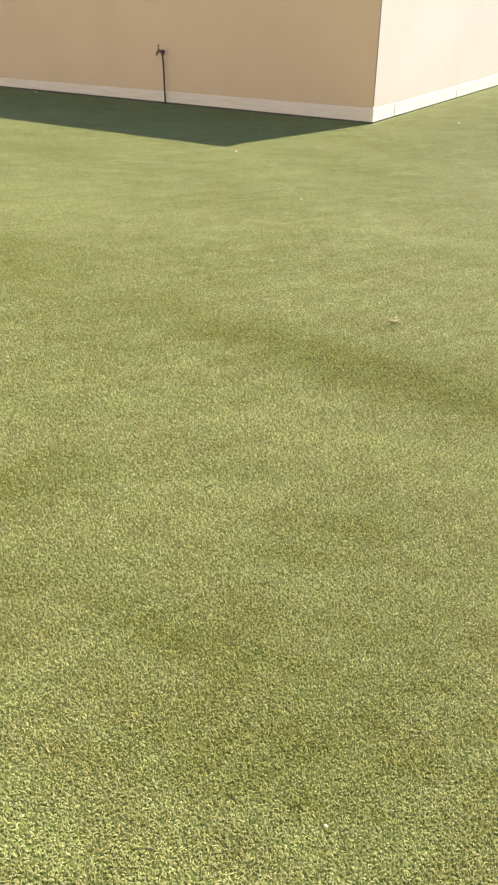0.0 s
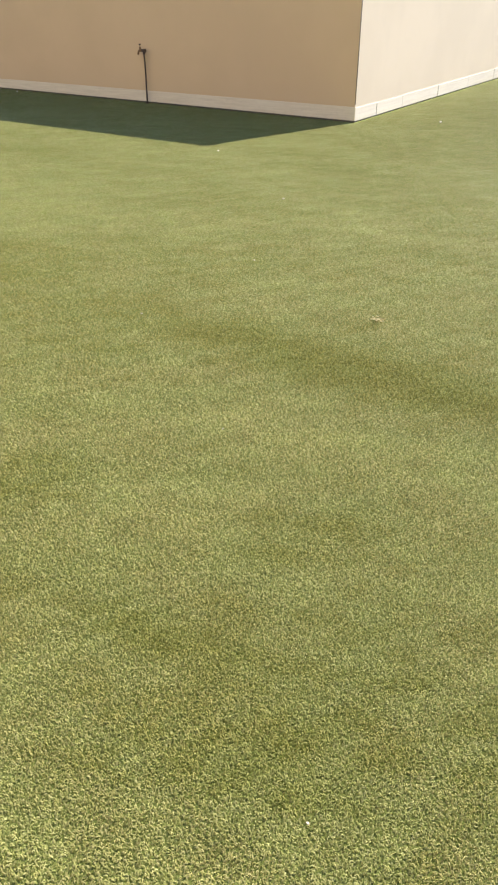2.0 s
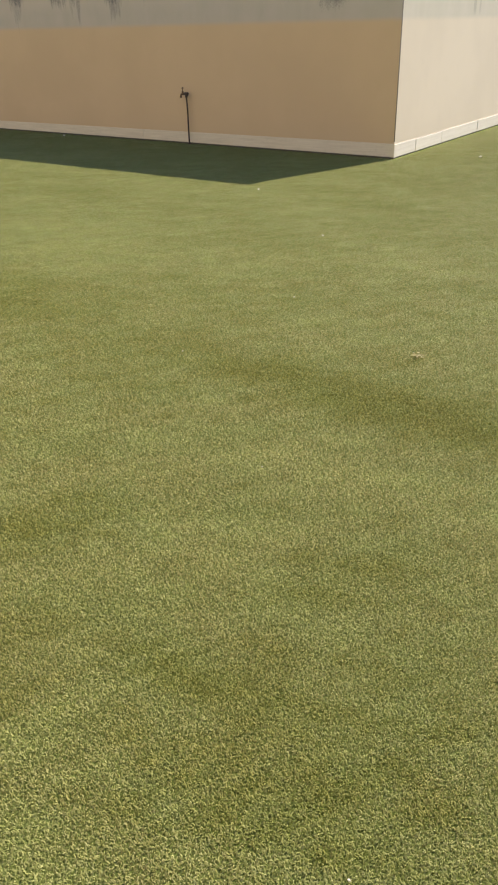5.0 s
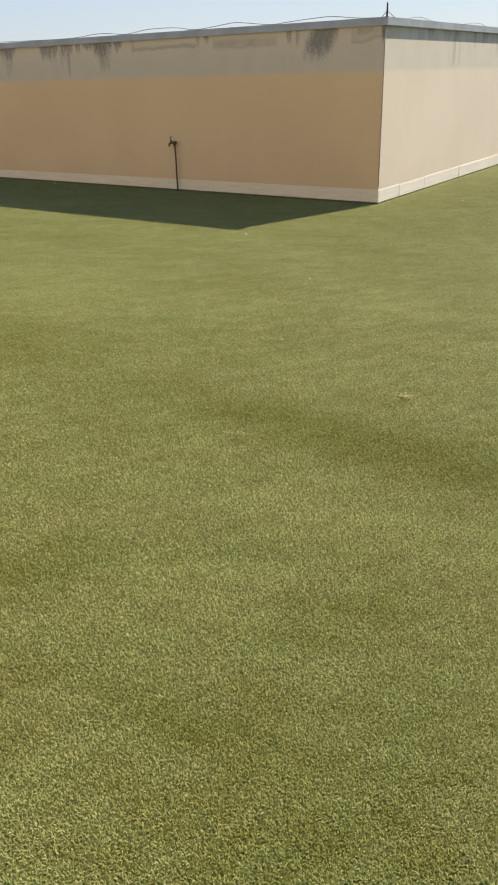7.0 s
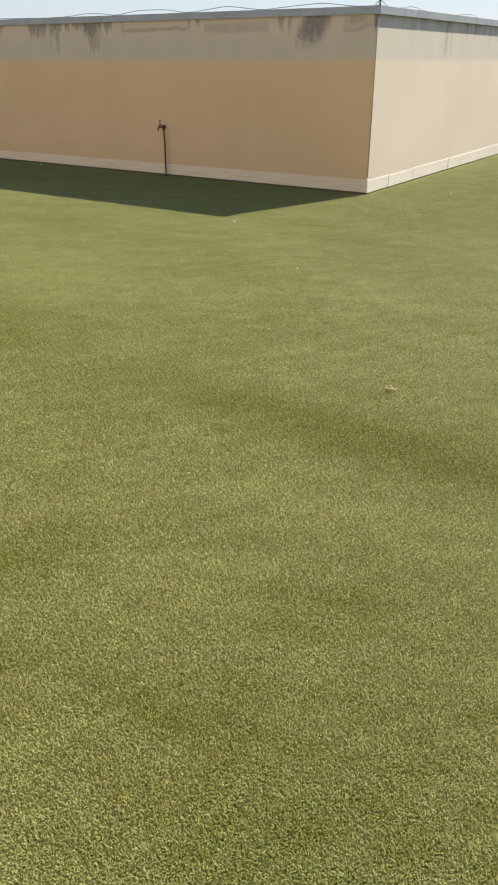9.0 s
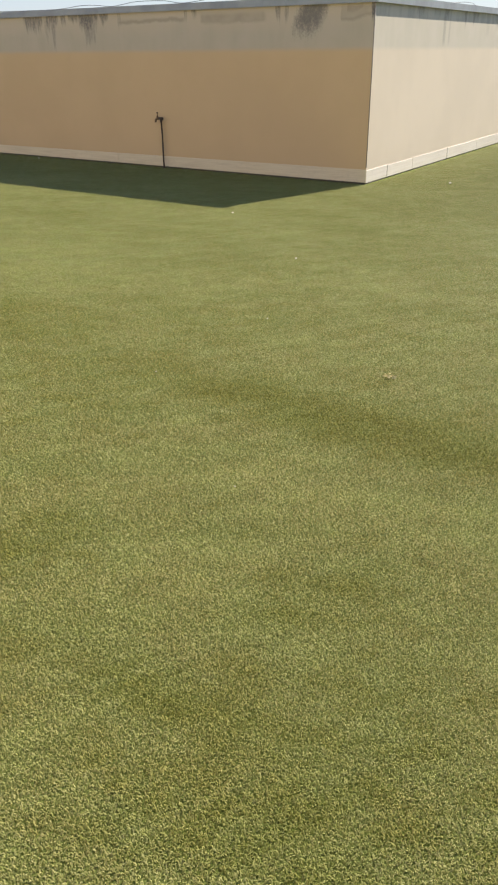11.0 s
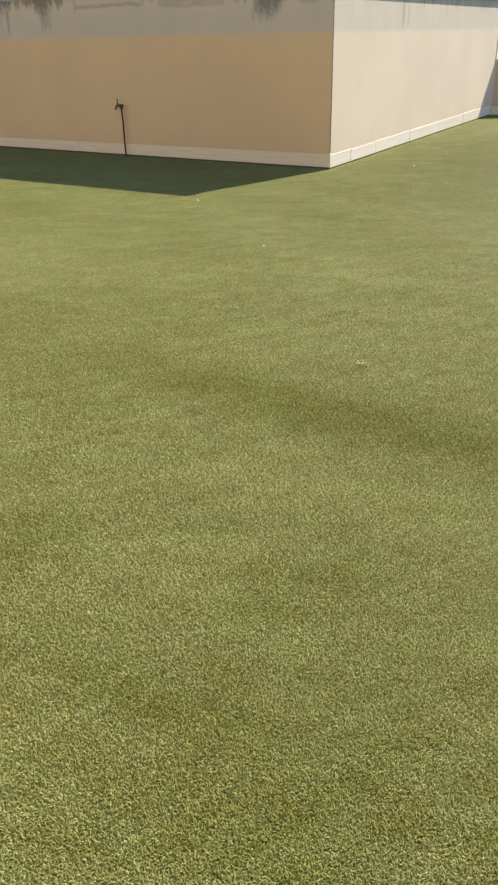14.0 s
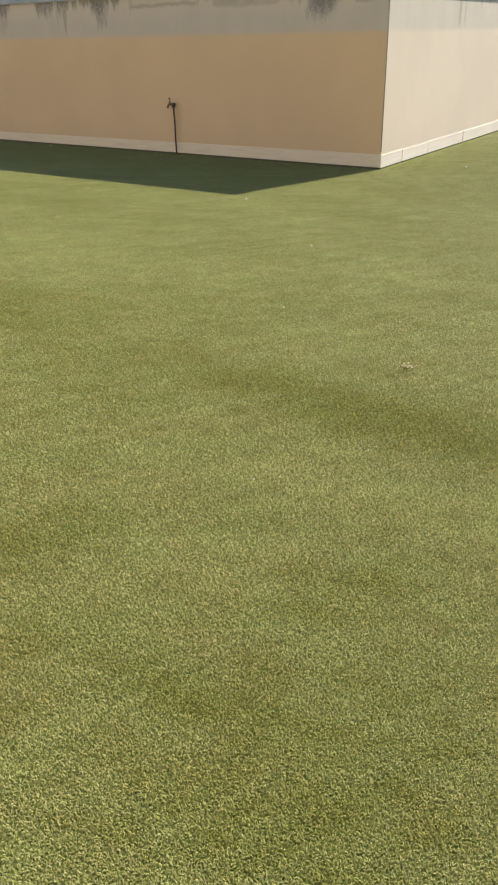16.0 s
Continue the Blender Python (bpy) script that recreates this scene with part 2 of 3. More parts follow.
def make_wall(name, along, drips, patches, clouds=(), paint=PAINT, worn=PAINT_GREY, shade_strip=False, streaks=()):
    """Painted render. along: 1 for x, 2 for y. Above 1.66 m lies a strip of greyer old paint with water marks of its own shapes."""
    n = Nodes(name, rough=0.88, spec=0.2)
    pos = n.place()
    u, z = pos[along], pos[3]
    broad = n.noise(0.7, 3.0)
    mid = n.noise(5.0, 5.0, 0.6)
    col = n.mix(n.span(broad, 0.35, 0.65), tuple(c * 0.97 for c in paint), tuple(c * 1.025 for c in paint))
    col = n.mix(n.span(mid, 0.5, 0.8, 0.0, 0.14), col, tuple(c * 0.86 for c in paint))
    runs = n.noise(4.0, 3.0, 0.6, (1.0, 1.0, 0.25))
    edge = n.math("ADD", z, n.math("MULTIPLY", n.math("SUBTRACT", mid, 0.5), 0.025))
    band = n.span(edge, 1.605, 1.690)
    grey = n.mix(n.span(runs, 0.35, 0.75), worn, tuple(c * 0.955 for c in worn))
    grey = n.mix(n.span(n.noise(2.2, 3.0), 0.4, 0.7, 0.0, 0.5), grey, (worn[0] * 1.08, worn[1] * 1.06, worn[2] * 1.10))
    if not shade_strip:      # paler, less washed paint in the upper half of the strip
        pale = n.span(n.math("ADD", z, n.math("MULTIPLY", n.math("SUBTRACT", broad, 0.5), 0.5)), 1.82, 2.06, 0.0, 0.65)
        grey = n.mix(pale, grey, (0.535, 0.455, 0.345))
    col = n.mix(band, col, grey)
    if shade_strip:      # the coping's shadow, painted as a grey strip right under it
        strip = n.span(n.math("ADD", z, n.math("MULTIPLY", n.math("SUBTRACT", n.noise(14.0, 2.0), 0.5), 0.02)), 2.012, 2.024)
        col = n.mix(strip, col, n.mix(n.span(n.noise(4.0, 5.0, 0.65, (1.0, 1.0, 0.4)), 0.42, 0.62), (0.47, 0.45, 0.40), (0.40, 0.385, 0.345)))
    # drips: dark fingers of mould that hang from the coping, some leaning
    comb = n.noise(1.0, 3.0, 0.6, None, n.vec(n.math("MULTIPLY", u, 13.0), n.math("MULTIPLY", z, 1.6), 3.0))
    hair = n.noise(1.0, 3.0, 0.65, None, n.vec(n.math("MULTIPLY", u, 30.0), n.math("MULTIPLY", z, 7.0), 7.0))
    speck = n.noise(38.0, 3.0, 0.7)
    dark = None
    for u0, half, top, low, power, slant in drips:
        shift = n.math("ADD", u, n.math("MULTIPLY", n.math("SUBTRACT", top, z), slant))
        off = n.math("ABSOLUTE", n.math("SUBTRACT", n.math("ADD", shift, n.math("MULTIPLY", n.math("SUBTRACT", mid, 0.5), 0.06)), u0))
        side = n.span(off, half * 0.4, half * 1.12, 1.0, 0.0)
        reach = n.math("MULTIPLY", n.math("ADD", n.math("MULTIPLY", side, 0.62), n.span(comb, 0.34, 0.66, 0.0, 0.62)), top - low)
        left = n.math("SUBTRACT", n.math("SUBTRACT", z, top), n.math("MULTIPLY", reach, -1.0))
        body = n.math("MULTIPLY", n.span(left, -0.04, min(0.26, 0.75 * (top - low))), n.span(side, 0.05, 0.45))
        fray = n.math("MULTIPLY", n.span(hair, 0.34, 0.58, 0.5, 1.0), n.span(speck, 0.30, 0.62, 0.55, 1.0))
        m = n.math("MULTIPLY", n.math("MULTIPLY", body, fray), power)
        dark = m if dark is None else n.math("MAXIMUM", dark, m)
    for u0, half, top, low, power, slant in clouds:      # speckled blooms of mould
        shift = n.math("ADD", u, n.math("MULTIPLY", n.math("SUBTRACT", top, z), slant))
        side = n.span(n.math("ABSOLUTE", n.math("SUBTRACT", shift, u0)), half * 0.35, half * 1.15, 1.0, 0.0)
        body = n.math("MULTIPLY", side, n.span(z, low, low + 0.7 * (top - low)))
        rough = n.math("ADD", n.math("MULTIPLY", n.math("SUBTRACT", n.noise(14.0, 4.0, 0.7, (1.0, 1.0, 0.45)), 0.5), 1.5), n.math("MULTIPLY", n.math("SUBTRACT", speck, 0.5), 1.2))
        m = n.math("MULTIPLY", n.math("MULTIPLY", n.span(n.math("ADD", body, rough), 0.05, 1.15), n.span(body, 0.02, 0.3)), power)
        dark = m if dark is None else n.math("MAXIMUM", dark, m)
    for u0, half, low, power in streaks:      # thin even runs of dirt
        side = n.span(n.math("ABSOLUTE", n.math("SUBTRACT", n.math("ADD", u, n.math("MULTIPLY", n.math("SUBTRACT", mid, 0.5), 0.04)), u0)), half * 0.3, half, 1.0, 0.0)
        m = n.math("MULTIPLY", n.math("MULTIPLY", side, n.span(z, low - 0.03, low + 0.10)), n.span(hair, 0.3, 0.6, power * 0.5, power))
        dark = m if dark is None else n.math("MAXIMUM", dark, m)
    if dark is not None:
        col = n.mix(dark, col, (0.122, 0.118, 0.116))
    # water patches: darker old damp between a top and a wavy lower line
    for u0, u1, za, zb, sag, top, fill, line in patches:
        t = n.math("DIVIDE", n.math("SUBTRACT", u, u0), u1 - u0)
        low = n.math("ADD", za, n.math("MULTIPLY", t, zb - za))
        low = n.math("SUBTRACT", low, n.math("MULTIPLY", n.math("MULTIPLY", t, n.math("SUBTRACT", 1.0, t)), 4.0 * sag))
        low = n.math("ADD", low, n.math("ADD", n.math("MULTIPLY", n.math("SUBTRACT", mid, 0.5), 0.10), n.math("MULTIPLY", n.math("SUBTRACT", speck, 0.5), 0.025)))
        tw = n.math("ADD", t, n.math("MULTIPLY", n.math("SUBTRACT", mid, 0.5), 0.10))
        inside = n.math("MULTIPLY", n.span(tw, 0.0, 0.05), n.span(tw, 0.93, 1.0, 1.0, 0.0))
        over = n.math("MULTIPLY", n.span(n.math("SUBTRACT", z, low), -0.012, 0.022), n.span(z, top - 0.05, top + 0.03, 1.0, 0.0))
        rim = n.math("MULTIPLY", n.bell(n.math("SUBTRACT", z, low), 0.018, 0.045), line)
        m = n.math("MULTIPLY", n.math("MAXIMUM", n.math("MULTIPLY", over, n.math("MULTIPLY", n.span(mid, 0.3, 0.7, 0.65, 1.1), fill)), rim), inside)
        col = n.mix(m, col, (0.235, 0.200, 0.150))
    # a little darker low down
    low_tone = n.math("MULTIPLY", n.span(n.math("ADD", z, n.math("MULTIPLY", mid, 0.25)), 0.18, 0.62, 1.0, 0.0), 0.22)
    col = n.mix(low_tone, col, tuple(c * 0.86 for c in paint))
    n.color(col)
    n.bump(n.math("ADD", n.noise(55.0, 4.0, 0.6), n.math("MULTIPLY", broad, 3.0)), 0.004, 0.15)
    return n.mat


def make_plain(name, a, b, scale, rough, metal=0.0, bump=0.002, stretch=None, spec=0.3, rnd=0.0):
    n = Nodes(name, rough=rough, metal=metal, spec=spec)
    v = n.noise(scale, 5.0, 0.62, stretch)
    col = n.mix(n.span(v, 0.36, 0.66), a, b)
    col = n.mix(n.span(n.noise(scale * 7.0, 3.0, 0.6), 0.5, 0.8, 0.0, 0.3), col, tuple(c * 0.7 for c in a))
    if rnd:
        oi = n.node("ShaderNodeObjectInfo")
        col = n.scale(col, n.span(oi.outputs["Random"], 0.0, 1.0, 1.0 - rnd, 1.0 + rnd, False))
    n.color(col)
    n.put(n.bsdf.inputs["Roughness"], n.span(v, 0.3, 0.7, max(rough - 0.1, 0.05), min(rough + 0.08, 1.0)))
    n.bump(n.noise(scale * 9.0, 4.0, 0.6), bump, 0.6)
    return n.mat


MAT_BASE = make_turf_base()
MAT_BLADE = make_blades("turf_fibre", 0.24)
# fibres farther along: darker and closer together in colour
MAT_BLADE_BEYOND = make_blades("turf_fibre_far", 0.65)
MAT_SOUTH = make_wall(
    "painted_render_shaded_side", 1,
    drips=[(-7.25, 0.23, 2.17, 1.88, 0.85, 0.15), (-7.29, 0.10, 2.0, 1.62, 0.35, 0.0), (-6.22, 0.26, 2.16, 1.92, 0.85, 0.0), (-5.77, 0.16, 2.16, 1.93, 0.85, 0.0),
           (-5.77, 0.045, 2.0, 1.62, 0.5, 0.0), (-5.93, 0.04, 2.0, 1.75, 0.3, 0.0), (-5.52, 0.07, 2.16, 2.03, 0.7, 0.0), (-5.28, 0.14, 2.17, 2.06, 0.8, 0.0),
           (-4.97, 0.24, 2.17, 1.88, 0.95, 0.0), (-4.94, 0.14, 2.05, 1.60, 0.5, 0.0), (-4.63, 0.10, 2.17, 2.03, 0.85, 0.0), (-4.31, 0.04, 2.06, 1.95, 0.3, 0.0),
           (-3.02, 0.03, 2.12, 2.00, 0.5, 0.0), (-2.87, 0.055, 2.19, 2.01, 0.95, 0.0), (-1.44, 0.05, 2.19, 1.97, 0.75, 0.0), (-1.30, 0.035, 2.08, 1.92, 0.55, 0.0),
           (-0.80, 0.20, 2.24, 1.93, 0.5, 0.2), (-0.02, 0.035, 2.11, 2.00, 1.0, 0.0)],
    patches=[(-4.33, -2.99, 2.01, 2.03, -0.02, 2.08, 0.38, 0.5), (-2.78, -1.60, 2.0, 2.0, 0.015, 2.12, 0.42, 0.25), (-0.49, -0.03, 1.975, 2.05, 0.02, 2.16, 0.30, 0.42),
             (-0.40, -0.16, 2.07, 2.12, 0.02, 2.18, 0.35, 0.1)],
    clouds=[(-0.87, 0.28, 2.19, 1.66, 0.8, 0.42), (-7.25, 0.20, 2.17, 1.96, 0.6, 0.0), (-4.97, 0.18, 2.17, 1.94, 0.7, 0.0), (-6.2, 0.24, 2.17, 2.0, 0.5, 0.0)])
# lit copy of the shaded wall's paint: sunlight put into both paler tones
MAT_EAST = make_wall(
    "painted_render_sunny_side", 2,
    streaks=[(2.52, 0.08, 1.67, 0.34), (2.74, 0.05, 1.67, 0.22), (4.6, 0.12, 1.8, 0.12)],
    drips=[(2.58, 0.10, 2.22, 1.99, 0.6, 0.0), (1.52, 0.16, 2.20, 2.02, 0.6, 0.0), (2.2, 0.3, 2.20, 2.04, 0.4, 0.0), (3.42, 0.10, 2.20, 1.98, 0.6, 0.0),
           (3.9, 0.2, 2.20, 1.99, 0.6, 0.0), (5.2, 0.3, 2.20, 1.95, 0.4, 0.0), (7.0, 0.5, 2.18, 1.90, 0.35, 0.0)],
    patches=[], paint=PAINT_SUNLIT, worn=(0.535, 0.495, 0.412), shade_strip=True)
# the cream paint again, browner and darker for the parapet's shaded face
MAT_SHADED_PARAPET = make_wall("painted_render_shaded_parapet", 1, drips=[], patches=[], paint=(0.52, 0.385, 0.265))
# render of the added, unseen walls that bounce light
MAT_BOUNCE_WALL = make_wall("painted_render_bounce_wall", 1, drips=[], patches=[], paint=(0.59, 0.46, 0.31))
MAT_STONE = make_plain("cream_skirting_stone", (0.77, 0.715, 0.63), (0.70, 0.64, 0.56), 3.0, 0.55, bump=0.0015, stretch=(0.6, 0.4, 16.0), rnd=0.05)
# shaded copy of the skirting stone, darker and tanner
MAT_STONE_SHADED = make_plain("shaded_skirting_stone", (0.675, 0.587, 0.427), (0.605, 0.518, 0.368), 3.0, 0.6, bump=0.0015, stretch=(0.6, 0.4, 16.0), rnd=0.03)
MAT_COPING = make_plain("grey_coping_metal", (0.300, 0.325, 0.355), (0.250, 0.272, 0.298), 2.5, 0.5, metal=0.0, bump=0.001)
MAT_ROOF = make_plain("roof_felt", (0.30, 0.29, 0.27), (0.22, 0.21, 0.20), 1.5, 0.9)
MAT_RUST = make_plain("rusty_galvanised_pipe", (0.060, 0.045, 0.036), (0.105, 0.068, 0.048), 30.0, 0.7, metal=0.3, bump=0.001)
MAT_BRASS = make_plain("tarnished_brass", (0.13, 0.075, 0.04), (0.20, 0.12, 0.06), 40.0, 0.5, metal=0.6, bump=0.0006)
MAT_CABLE = make_plain("grey_cable", (0.13, 0.13, 0.135), (0.18, 0.18, 0.18), 12.0, 0.6)
MAT_ROD = make_plain("dark_steel", (0.05, 0.055, 0.065), (0.08, 0.08, 0.09), 20.0, 0.45, metal=0.5)
MAT_LEAF = make_plain("dry_leaf", (0.60, 0.55, 0.33), (0.78, 0.72, 0.49), 60.0, 0.7, bump=0.001)
MAT_PEBBLE = make_plain("pale_chip", (0.66, 0.62, 0.52), (0.52, 0.47, 0.38), 50.0, 0.75)
MAT_TAUPE = make_plain("taupe_render", (0.56, 0.49, 0.40), (0.47, 0.41, 0.34), 1.6, 0.9)
MAT_BAY = make_plain("bay_render", (0.40, 0.35, 0.28), (0.34, 0.30, 0.245), 1.6, 0.9)
MAT_BUSH = make_plain("bush_leaves", (0.30, 0.34, 0.25), (0.40, 0.43, 0.34), 9.0, 0.6)
# dark brown for the shade under the skirting and for the bush trunk
MAT_DARK_BROWN = make_plain("dark_brown", (0.065, 0.055, 0.042), (0.10, 0.085, 0.06), 25.0, 0.95)
MAT_SEAL = make_plain("grey_joint_mortar", (0.30, 0.26, 0.21), (0.22, 0.19, 0.16), 20.0, 0.9)


# ---- mesh helpers ----
def part(name, bm, material, parent=None, label=""):
    me = bpy.data.meshes.new(name)
    bm.normal_update()
    bm.to_mesh(me)
    bm.free()
    me.materials.append(material)
    ob = new(name, me)
    if parent is not None:
        ob.parent = parent
    return tagged(ob, label=label) if label else ob


def box(lo, hi, bevel=0.0):
    bm = bmesh.new()
    bmesh.ops.create_cube(bm, size=1.0)
    lo, hi = Vector(lo), Vector(hi)
    for v in bm.verts:
        v.co = Vector([(a + b) / 2 + c * (b - a) for a, b, c in zip(lo, hi, v.co)])
    if bevel:
        bmesh.ops.bevel(bm, geom=list(bm.edges), offset=bevel, segments=2, profile=0.6, affect="EDGES")
    return bm


def prism(outline, z0, z1):
    """An upright block on a plan outline, counter-clockwise."""
    bm = bmesh.new()
    low = [bm.verts.new((x, y, z0)) for x, y in outline]
    high = [bm.verts.new((x, y, z1)) for x, y in outline]
    bm.faces.new(low[::-1])
    bm.faces.new(high)
    for k in range(len(low)):
        m = (k + 1) % len(low)
        bm.faces.new((low[k], low[m], high[m], high[k]))
    return bm


def tube(points, radius, sides=10, closed_ends=True, radii=None):
    """A round bar swept along points."""
    bm = bmesh.new()
    pts = [Vector(p) for p in points]
    rings = []
    side = None
    for i, p in enumerate(pts):
        d = (pts[min(i + 1, len(pts) - 1)] - pts[max(i - 1, 0)]).normalized()
        if side is None:
            side = d.orthogonal().normalized()
        side = (side - d * side.dot(d)).normalized()
        other = d.cross(side)
        r = radii[i] if radii else radius
        rings.append([bm.verts.new(p + (side * math.cos(a) + other * math.sin(a)) * r)
                      for a in (2 * math.pi * k / sides for k in range(sides))])
    for a, b in zip(rings, rings[1:]):
        for k in range(sides):
            f = bm.faces.new((a[k], a[(k + 1) % sides], b[(k + 1) % sides], b[k]))
            f.smooth = True
    if closed_ends:
        bm.faces.new(rings[0][::-1])
        bm.faces.new(rings[-1])
    return bm


def merge(*bms):
    out = bmesh.new()
    for b in bms:
        me = bpy.data.meshes.new("tmp")
        b.to_mesh(me)
        b.free()
        out.from_mesh(me)
        bpy.data.meshes.remove(me)
    return out


def empty(name, at=(0, 0, 0)):
    e = new(name)
    e.location = at
    return e


# ---- ground: one sheet of artificial turf ----
def dip(x, y):
    """The turf sinks a little towards the foot of the building."""
    t = np.clip(np.hypot(np.maximum(x, 0.0), np.maximum(-y, 0.0)) / 6.0, 0.0, 1.0)
    return -0.035 * (1.0 - t * t * (3.0 - 2.0 * t))


def build_ground():
    bm = bmesh.new()
    fine = [0.4, 0.8, 1.3, 1.9, 2.6, 3.4, 4.3, 5.2, 6.0]
    ring = [-900, -120, -40, -14] + [-v for v in fine[::-1]] + [0] + fine + [14, 40, 120, 900]
    grid = [[bm.verts.new((x, y, float(dip(x, y)))) for x in ring] for y in ring]
    for j in range(len(ring) - 1):
        for i in range(len(ring) - 1):
            bm.faces.new((grid[j][i], grid[j][i + 1], grid[j + 1][i + 1], grid[j + 1][i])).smooth = True
    ob = part("ground", bm, MAT_BASE)
    tagged(ob, "backing of olive artificial turf, sunlit and slightly matted", "ground", kind="structure")


def fibre_mesh(name, verts, pattern, sizes, material):
    """One mesh of many loose fibres: pattern lists a fibre's corners, face by face."""
    verts[:, :, 2] += dip(verts[:, :, 0], verts[:, :, 1])
    n, k = verts.shape[:2]
    me = bpy.data.meshes.new(name)
    me.vertices.add(n * k)
    me.vertices.foreach_set("co", verts.astype(np.float32).ravel())
    loops = ((np.arange(n) * k)[:, None] + np.array(pattern)).astype(np.int32).ravel()
    me.loops.add(len(loops))
    me.loops.foreach_set("vertex_index", loops)
    starts = ((np.arange(n) * len(pattern))[:, None] + np.cumsum([0] + sizes[:-1])).astype(np.int32).ravel()
    me.polygons.add(len(starts))
    me.polygons.foreach_set("loop_start", starts)
    me.update(calc_edges=True)
    me.materials.append(material)
    ob = new(name, me)
    return tagged(ob, "short curled olive and straw artificial grass fibres", "artificial turf", kind="stuff")


def build_blades():
    """Short curled fibres over the lawn in front of the building, bent ones in its near part, plain slivers farther on."""
    rng = np.random.default_rng(7)
    origin, ahead = np.array(LAWN_FROM), np.array(LAWN_AHEAD)
    across = np.array((LAWN_AHEAD[1], -LAWN_AHEAD[0]))
    s_all, w_all, past_all = [], [], []
    for a in np.arange(-0.5, 21.0, 0.5):
        half = 0.55 + 0.43 * (max(a, 0.5) + 0.5) + LAWN_MARGIN
        density = DENSE * min(1.0, (2.2 / (max(a, 0.5) + 0.25)) ** 1.25)
        cell = (TUFT / density) ** 0.5                      # tufts stand on an uneven grid
        gs, gw = [g.ravel() for g in np.meshgrid(np.arange(a, a + 0.5, cell), np.arange(-half, half, cell))]
        gs, gw = gs + rng.uniform(-0.42, 0.42, len(gs)) * cell, gw + rng.uniform(-0.42, 0.42, len(gs)) * cell
        past = np.maximum(np.abs(gw) - (0.76 + 0.43 * np.maximum(gs, 0.5)), 0.5 - gs) / LAWN_MARGIN
        stay = past < rng.uniform(0.0, 1.0, len(gs))         # the pile thins out at the sides
        gs, gw, past = gs[stay], gw[stay], past[stay]
        loose = 0.12 * cell
        s_all.append(np.repeat(gs, TUFT) + rng.normal(0, loose, len(gs) * TUFT))
        w_all.append(np.repeat(gw, TUFT) + rng.normal(0, loose, len(gs) * TUFT))
        past_all.append(np.repeat(past, TUFT))
    s, w, past = np.concatenate(s_all), np.concatenate(w_all), np.concatenate(past_all)
    raised = np.repeat(rng.uniform(0.8, 1.15, len(s) // TUFT), TUFT)
    p = origin + s[:, None] * ahead + w[:, None] * across
    keep = ~((p[:, 0] < 0.05) & (p[:, 1] > -0.045))
    p, s, raised, past = p[keep], s[keep], raised[keep], past[keep]
    near = (s < rng.uniform(4.0, 7.5, len(s))) & (past < 0.05)
    for name, pick in (("turf_fibres", near), ("turf_fibres_beyond", ~near)):
        q0, n = p[pick], int(pick.sum())
        big = np.clip(s[pick] / 2.2, 1.0, 9.0) ** 0.62
        turn = rng.uniform(0, 2 * np.pi, n)
        lean = rng.uniform(0.0045, 0.0080, n) * big
        tall = rng.uniform(0.0045, 0.0080, n) * raised[pick]
        wide = rng.uniform(0.0013, 0.0019, n) * big
        d = np.stack((np.cos(turn), np.sin(turn)), 1)
        q = np.stack((-d[:, 1], d[:, 0]), 1)
        tip = q0 + (d + rng.normal(0, 0.5, n)[:, None] * q) * (lean * 1.35)[:, None]
        if name == "turf_fibres":
            verts = np.zeros((n, 5, 3))
            verts[:, 0, :2] = q0 - q * wide[:, None]
            verts[:, 1, :2] = q0 + q * wide[:, None]
            midp = q0 + d * (lean * 0.45)[:, None]
            verts[:, 2, :2] = midp + q * (wide * 0.9)[:, None]
            verts[:, 3, :2] = midp - q * (wide * 0.9)[:, None]
            verts[:, 2:4, 2] = (tall * 0.85)[:, None]
            verts[:, 4, :2] = tip
            verts[:, 4, 2] = tall * rng.uniform(0.55, 1.1, n)
            fibre_mesh(name, verts, [0, 1, 2, 3, 3, 2, 4], [4, 3], MAT_BLADE)
        else:
            verts = np.zeros((n, 3, 3))
            verts[:, 0, :2] = q0 - q * (wide * 1.4)[:, None]
            verts[:, 1, :2] = q0 + q * (wide * 1.4)[:, None]
            verts[:, :2, 2] = (tall * 0.25)[:, None]
            verts[:, 2, :2] = tip
            verts[:, 2, 2] = tall * rng.uniform(0.6, 0.9, n)
            fibre_mesh(name, verts, [0, 1, 2], [3], MAT_BLADE_BEYOND)


# ---- the building ----
TOP = 2.17        # underside of the coping
END = 8.52        # where the sunny wall stops


def wedge_bar(x0, x1, h0, h1, out, bevel=0.002):
    """A skirting length along x whose top falls from h1 at x1 to h0 at x0."""
    bm = box((x0, -out, -0.012), (x1, 0.0, 1.0))
    for v in bm.verts:
        if v.co.z > 0.5:
            v.co.z = h0 + (h1 - h0) * (v.co.x - x0) / (x1 - x0)
    bmesh.ops.bevel(bm, geom=list(bm.edges), offset=bevel, segments=2, affect="EDGES")
    return bm


